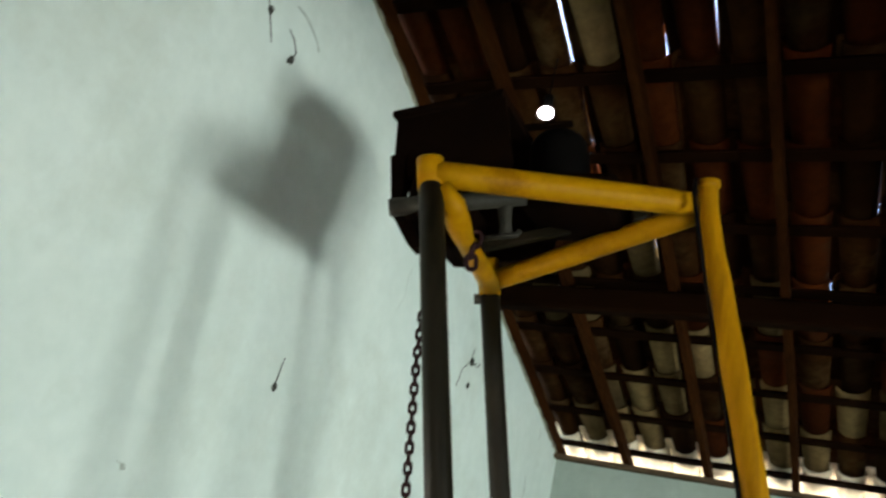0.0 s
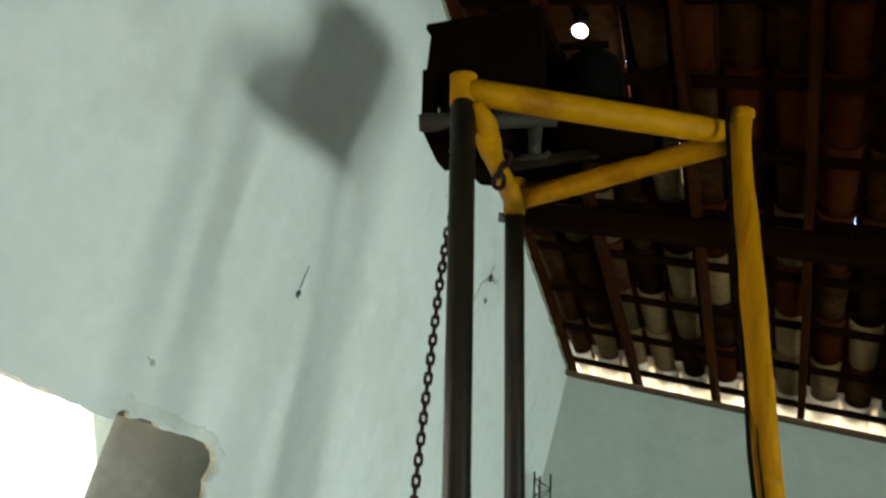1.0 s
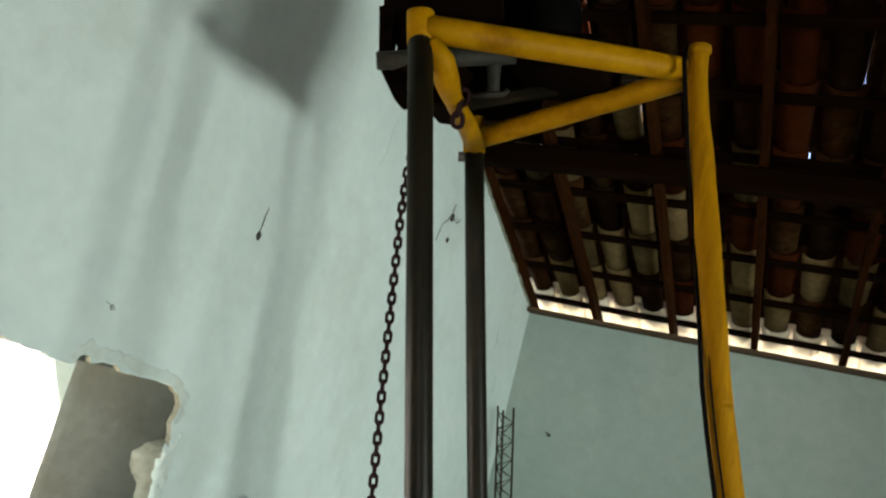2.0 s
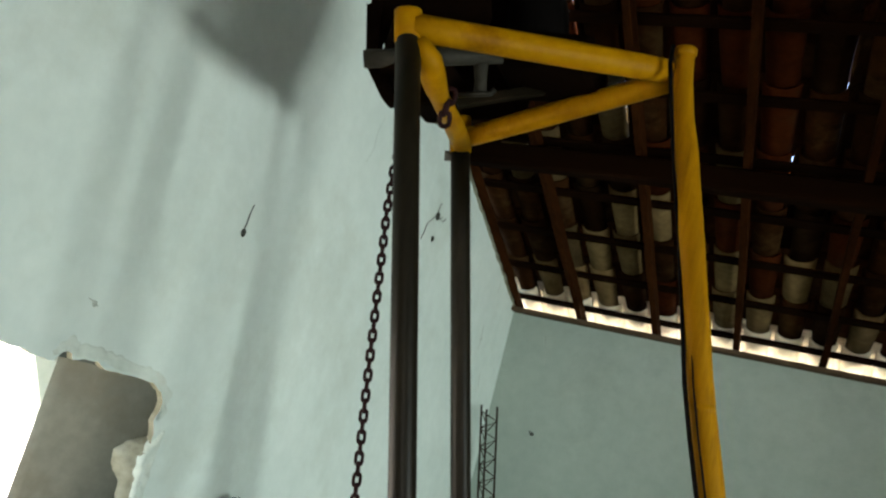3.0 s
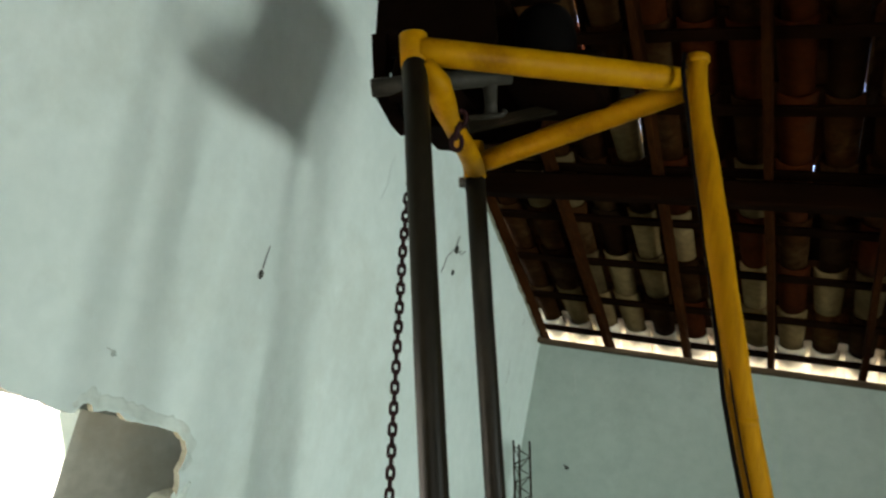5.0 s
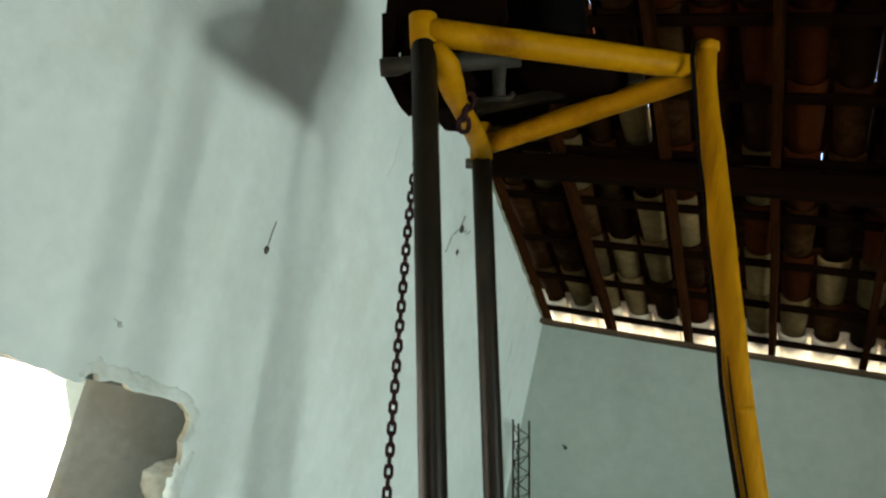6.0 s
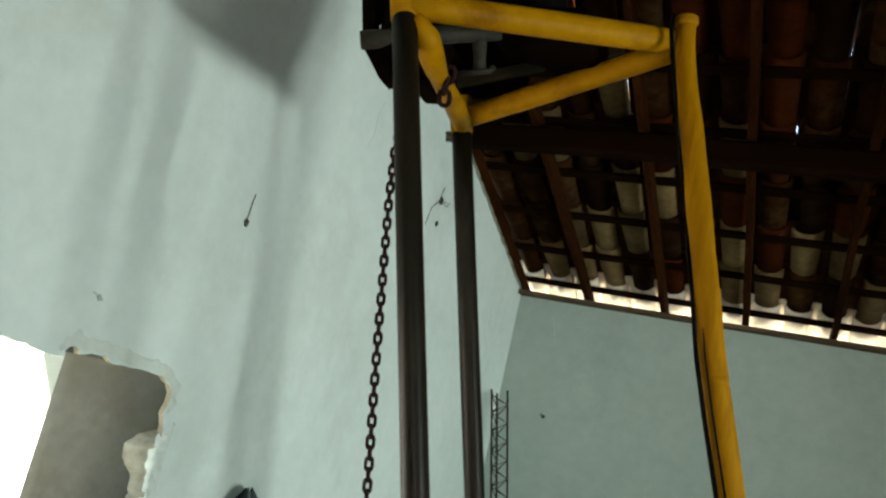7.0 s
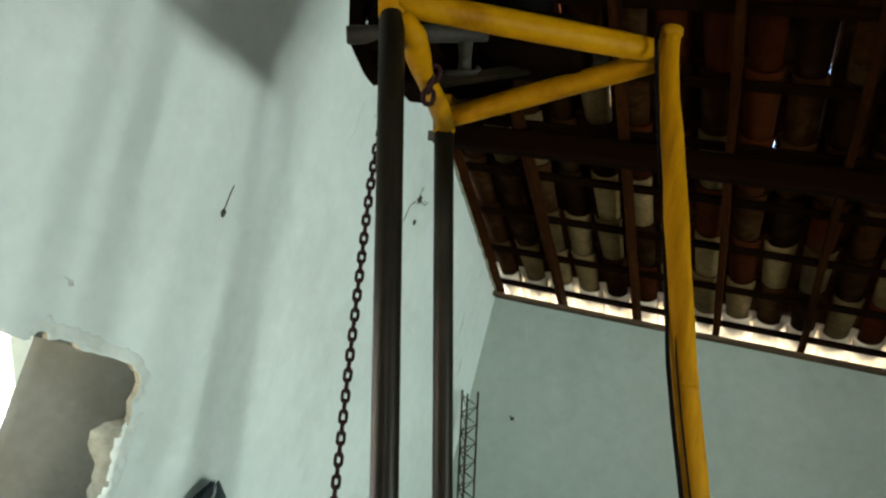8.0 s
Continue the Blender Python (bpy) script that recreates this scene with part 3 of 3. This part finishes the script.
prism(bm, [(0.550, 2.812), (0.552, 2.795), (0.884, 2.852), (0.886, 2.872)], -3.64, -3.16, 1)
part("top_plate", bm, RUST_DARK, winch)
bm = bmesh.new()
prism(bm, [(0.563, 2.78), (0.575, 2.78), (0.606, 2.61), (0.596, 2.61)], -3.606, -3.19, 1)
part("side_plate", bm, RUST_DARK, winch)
# plate added behind the leg to make the housing's wall shadow solid
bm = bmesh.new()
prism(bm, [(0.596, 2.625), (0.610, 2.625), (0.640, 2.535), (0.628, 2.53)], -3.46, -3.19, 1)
part("shadow_fill_plate", bm, RUST_DARK, winch)
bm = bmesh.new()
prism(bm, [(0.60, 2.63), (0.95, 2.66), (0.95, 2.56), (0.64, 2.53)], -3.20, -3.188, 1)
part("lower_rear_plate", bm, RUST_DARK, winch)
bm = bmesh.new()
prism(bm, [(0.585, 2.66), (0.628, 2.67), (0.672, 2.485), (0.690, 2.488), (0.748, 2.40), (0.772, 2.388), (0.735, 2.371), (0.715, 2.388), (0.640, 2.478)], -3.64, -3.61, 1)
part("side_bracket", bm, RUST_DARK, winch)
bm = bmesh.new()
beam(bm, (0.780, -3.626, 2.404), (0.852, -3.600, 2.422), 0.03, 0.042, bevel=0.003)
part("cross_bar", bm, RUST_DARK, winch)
bm = bmesh.new()
a, b = Vector((0.662, -3.69, 2.468)), Vector((0.97, -3.53, 2.592))
ax = (b - a).normalized()
tube(bm, [a, a + ax * 0.006, a.lerp(b, 0.5), b], [0.022, 0.0245, 0.0245, 0.0245], 24)
part("axle", bm, DIM_STEEL, winch, "grey steel pipe axle with a protruding end", smooth=True)
bm = bmesh.new()
axis, foot = Vector((-0.24, 0, 0.97)).normalized(), Vector((1.006, -3.36, 2.685))
tube(bm, [foot + axis * h for h in (0, 0.01, 0.12, 0.165, 0.19, 0.205, 0.21)], [0.085, 0.088, 0.088, 0.085, 0.074, 0.055, 0.02], 32)
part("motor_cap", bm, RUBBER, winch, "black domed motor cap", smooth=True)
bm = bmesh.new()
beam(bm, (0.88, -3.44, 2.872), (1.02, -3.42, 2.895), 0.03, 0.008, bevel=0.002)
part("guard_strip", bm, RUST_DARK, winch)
bm = bmesh.new()
beam(bm, (0.83, -3.43, 2.485), (1.22, -3.24, 2.700), 0.030, 0.030, bevel=0.004)
part("carrier_beam", bm, BROWN_STEEL, winch, "dull dark brown carrier beam")
bm = bmesh.new()
tube(bm, [(0.918, -3.545, 2.572), (0.924, -3.538, 2.545), (0.930, -3.53, 2.51), (0.934, -3.525, 2.482)], [0.024, 0.019, 0.016, 0.018], 16)
hanger = part("hanger", bm, DIM_STEEL, winch, "grey steel hanger stub", smooth=True)
bm = bmesh.new()
tube(bm, [(0.880, -3.535, 2.462), (0.93, -3.525, 2.474), (0.962, -3.515, 2.484), (0.968, -3.513, 2.498)], 0.0075, 10)
part("hook_rod", bm, DIM_STEEL, hanger, smooth=True)
# two blocks added low down so the winch's wall shadow has no gap
bm = bmesh.new()
box(bm, (0.66, -3.47, 2.485), (0.775, -3.26, 2.62), 0.012)
part("shadow_fill_case", bm, RUST_DARK, winch)
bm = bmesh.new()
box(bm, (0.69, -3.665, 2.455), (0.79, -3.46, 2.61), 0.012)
part("shadow_fill_block", bm, RUST_DARK, winch)
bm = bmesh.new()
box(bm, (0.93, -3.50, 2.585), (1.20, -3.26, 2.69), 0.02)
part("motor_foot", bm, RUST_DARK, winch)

# ---- chains ----


def link_mesh(wire=0.0042, half_len=0.0148, half_wid=0.0074):
    bm = bmesh.new()
    pts = []
    for i in range(6):
        a = math.pi * i / 5
        pts.append(Vector((math.cos(a) * half_wid, 0, half_len - half_wid + math.sin(a) * half_wid)))
    for i in range(6):
        a = math.pi + math.pi * i / 5
        pts.append(Vector((math.cos(a) * half_wid, 0, -(half_len - half_wid) + math.sin(a) * half_wid)))
    n, s = len(pts), 5
    rings = []
    for i, p in enumerate(pts):
        w = (pts[(i + 1) % n] - pts[i - 1]).normalized()
        side = Vector((0, 1, 0))
        u = w.cross(side)
        rings.append([bm.verts.new(p + (side * math.cos(k * math.tau / s) + u * math.sin(k * math.tau / s)) * wire) for k in range(s)])
    for i in range(n):
        for k in range(s):
            bm.faces.new((rings[i][k], rings[i][(k + 1) % s], rings[(i + 1) % n][(k + 1) % s], rings[(i + 1) % n][k]))
    return to_mesh("chain_link", bm, CHAIN_RUST, True)


LINK = link_mesh()
LINK_LARGE = link_mesh(0.0068, 0.0205, 0.0128)


def chain(label, points, pitch, facing, mesh):
    root = empty("hoist_chain", label, "chain", points[-1])
    pts = [Vector(p) for p in points]
    walked, k = 0.0, 0
    for a, b in zip(pts, pts[1:]):
        w = (b - a).normalized()
        length = (b - a).length
        while walked < length:
            p = a + w * walked
            q = w.to_track_quat("Z", "Y").to_matrix().to_4x4()
            side = Vector(facing) - w * Vector(facing).dot(w)
            side.normalize()
            basis = Matrix((w.cross(side) * -1, side, w)).transposed().to_4x4()
            ob = new("link", mesh)
            hang(ob, root)
            ob.matrix_basis = Matrix.Translation(p) @ basis @ pose(0, 0, 0, 0, 0, 90 * (k % 2) + 12)
            k += 1
            walked += pitch
        walked -= length
    return root


TO_CAMERA = Vector((0.5, -0.86, 0))
chain("long rusty hoist chain hanging from the winch", [(0.80, -3.628, 2.38), (0.808, -3.632, 2.20), (0.828, -3.638, 2.08), (0.876, -3.645, 1.839), (0.912, -3.645, 1.646), (0.961, -3.65, 1.411), (1.06, -3.66, 0.9), (1.2, -3.68, 0.03)], 0.0236, TO_CAMERA, LINK)
chain("short rusty chain end looped over the yellow bar", [(0.905, -3.629, 2.412), (0.896, -3.616, 2.380), (0.890, -3.589, 2.349)], 0.030, TO_CAMERA, LINK_LARGE)

# ---- things by the walls ----
# welded rebar lattice leaning in the corner
lattice = empty("rebar_lattice", "rusty welded rebar lattice column leaning in the corner", "rebar cage", (0.4, -0.2, 0))
TOPS = [Vector((0.065, -0.36, 1.815)), Vector((0.085, -0.30, 1.80)), Vector((0.150, -0.30, 1.83))]
LEAN_BY = Vector((0.115, 0.07, -0.62)).normalized()
FEET = [p + LEAN_BY * ((p.z - 0.0) / -LEAN_BY.z) for p in TOPS]
for a, b in zip(TOPS, FEET):
    bm = bmesh.new()
    tube(bm, [a - LEAN_BY * 0.012, b], 0.0068, 8)
    part("bar", bm, REBAR, lattice, smooth=True)
for i in range(16):
    for s0, s1 in ((0, 2), (1, 2), (0, 1)):
        a = TOPS[s0].lerp(FEET[s0], min(1, 0.012 + i * 0.061))
        b = TOPS[s1].lerp(FEET[s1], min(1, 0.012 + (i + (0.5 if i % 2 else 0.5)) * 0.061))
        c = TOPS[s0].lerp(FEET[s0], min(1, 0.012 + (i + 1) * 0.061))
        bm = bmesh.new()
        tube(bm, [a, b, c], 0.0040, 6)
        part("stirrup", bm, REBAR, lattice, smooth=True)

# draped tarpaulin bundle by the wall
bundle = empty("tarpaulin_bundle", "dark teal tarpaulin bundle tied upright against the wall", "tarpaulin", (0.06, -2.735, 0))
bm = bmesh.new()
rings = []
for j in range(22):
    f = j / 21
    z = 1.168 * f
    ring = []
    for k in range(40):
        a = math.tau * k / 40
        r = (0.15 - 0.05 * f) * (1 - max(0, (f - 0.9) / 0.1) ** 2 * 0.85)
        r *= 1 + 0.14 * math.sin(7 * a + 3 * f) + 0.09 * math.sin(13 * a - 5 * f) + 0.2 * noise.noise(Vector((math.cos(a) * 2, math.sin(a) * 2, f * 5)))
        ring.append(bm.verts.new((0.06 + r * math.cos(a) * 0.40, -2.735 + r * math.sin(a), z + 0.02 * math.sin(5 * a) * f)))
    rings.append(ring)
for r0, r1 in zip(rings, rings[1:]):
    for k in range(40):
        bm.faces.new((r0[k], r0[(k + 1) % 40], r1[(k + 1) % 40], r1[k]))
bm.faces.new(rings[-1])
bm.faces.new(rings[0])
part("cloth", bm, TARP, bundle, smooth=True)
bm = bmesh.new()
tube(bm, [(0.112, -2.822, 1.053), (0.107, -2.797, 1.103), (0.092, -2.767, 1.143), (0.072, -2.747, 1.171)], 0.006, 8)
part("cord", bm, STRAP, bundle, "faded pale tie cord", smooth=True)

# soot-dark cobwebs and mud nests on the west wall


def web(label, strands, blobs, thick=1.0, mat=COBWEB):
    root = empty("cobweb", label, "cobweb", (0.0, strands[0][0][0], strands[0][0][1]), group="cobwebs on the wall")
    for s in strands:
        bm = bmesh.new()
        tube(bm, [(0.001, y, z) for y, z in s], [(0.0016 + 0.001 * math.sin(i * 2.1) ** 2) * thick for i in range(len(s))], 6)
        part("strand", bm, mat, root, smooth=True)
    for y, z, r in blobs:
        bm = bmesh.new()
        g = bmesh.ops.create_icosphere(bm, subdivisions=2, radius=r)["verts"]
        for v in g:
            v.co = Vector((v.co.x * 0.4, v.co.y, v.co.z * 1.2)) + noise.noise_vector(v.co * 120) * r * 0.4 + Vector((0.003, y, z))
        part("clot", bm, mat, root, smooth=True)


web("dusty cobweb strand with a dark clot on the plaster", [[(-3.085, 2.185), (-3.092, 2.15), (-3.093, 2.11), (-3.098, 2.08)]], [(-3.097, 2.076, 0.012)])
web("dusty cobweb strand with a dark clot on the plaster", [[(-3.74, 3.23), (-3.715, 3.19), (-3.69, 3.15), (-3.66, 3.10)]], [(-3.712, 3.192, 0.012)])
web("curled dusty cobweb on the plaster", [[(-3.60, 3.20), (-3.565, 3.185), (-3.535, 3.15), (-3.545, 3.11)]], [(-3.548, 3.112, 0.013), (-3.56, 3.10, 0.008)])
web("spidery cracks and cobweb on the plaster", [[(-1.70, 2.60), (-1.66, 2.63), (-1.62, 2.67), (-1.58, 2.66), (-1.54, 2.68)], [(-1.62, 2.67), (-1.61, 2.72), (-1.60, 2.74)], [(-1.70, 2.60), (-1.715, 2.54), (-1.73, 2.50)], [(-1.58, 2.66), (-1.53, 2.66), (-1.50, 2.69)]],
    [(-1.61, 2.665, 0.02), (-1.60, 2.54, 0.012)])
web("fine dark crack on the plaster", [[(-2.40, 2.86), (-2.43, 2.78), (-2.42, 2.70), (-2.45, 2.62)]], [(-2.30, 2.82, 0.006)], 0.28, SCUFF)

web("fine dark cracks near the corner of the plaster", [[(-0.52, 2.30), (-0.505, 2.22), (-0.515, 2.15)], [(-0.36, 2.02), (-0.345, 1.95), (-0.36, 1.90)], [(-0.42, 2.62), (-0.40, 2.60), (-0.41, 2.55)]], [(-0.505, 2.22, 0.008)], 0.7, SCUFF)
web("faint dusty cobweb strand on the plaster", [[(-3.60, 3.30), (-3.54, 3.30), (-3.49, 3.28), (-3.45, 3.26), (-3.43, 3.235)]], [], 1.3, SCUFF)
web("faint scuff mark on the plaster", [[(-3.65, 1.70), (-3.63, 1.695), (-3.61, 1.685)]], [(-3.624, 1.689, 0.008)], 1.0, SCUFF)
stain = empty("wall_mark", "dark streak and pock mark on the back wall", "stain", (0.29, 0.0, 2.3))
for pts, r in (([(0.262, 2.40), (0.27, 2.36), (0.285, 2.31), (0.298, 2.25), (0.30, 2.20)], 0.005), ([(0.33, 2.43), (0.31, 2.40), (0.29, 2.39)], 0.002)):
    bm = bmesh.new()
    tube(bm, [(x, -0.0005, z) for x, z in pts], [r * (0.5 + 0.5 * math.sin(1 + i * 1.7) ** 2) for i in range(len(pts))], 6)
    part("streak", bm, SCUFF, stain, smooth=True)
for x, z, r in ((0.327, 1.738, 0.011), (0.31, 1.75, 0.006)):
    bm = bmesh.new()
    g = bmesh.ops.create_icosphere(bm, subdivisions=2, radius=r)["verts"]
    for v in g:
        v.co = Vector((v.co.x * 1.3, v.co.y * 0.3, v.co.z)) + noise.noise_vector(v.co * 150) * r * 0.4 + Vector((x, -0.001, z))
    part("pock", bm, COBWEB, stain, smooth=True)

# bulb burning under the tiles
lamp = empty("light_bulb", "lit white bulb on a short cord under the tiles", "lamp", (0.66, -2.83, 3.60))
bm = bmesh.new()
BULB_AT = Vector((0.662, -2.83, 3.346))
g = bmesh.ops.create_uvsphere(bm, u_segments=20, v_segments=12, radius=0.031)["verts"]
for v in g:
    v.co = Vector((v.co.x, v.co.y, v.co.z * 0.72)) + BULB_AT
part("bulb", bm, BULB, lamp, "glowing white glass bulb", smooth=True)
bm = bmesh.new()
tube(bm, [BULB_AT + Vector((0, 0, 0.025)), BULB_AT + Vector((0, 0, 0.075)), BULB_AT + Vector((0, 0, 0.085))], [0.018, 0.020, 0.006], 14)
part("socket", bm, RUBBER, lamp, smooth=True)
bm = bmesh.new()
tube(bm, [BULB_AT + Vector((0, 0, 0.08)), Vector((0.662, -2.83, roof_z(-2.83, 0.09)))], 0.003, 8)
part("cord", bm, RUBBER, lamp, smooth=True)
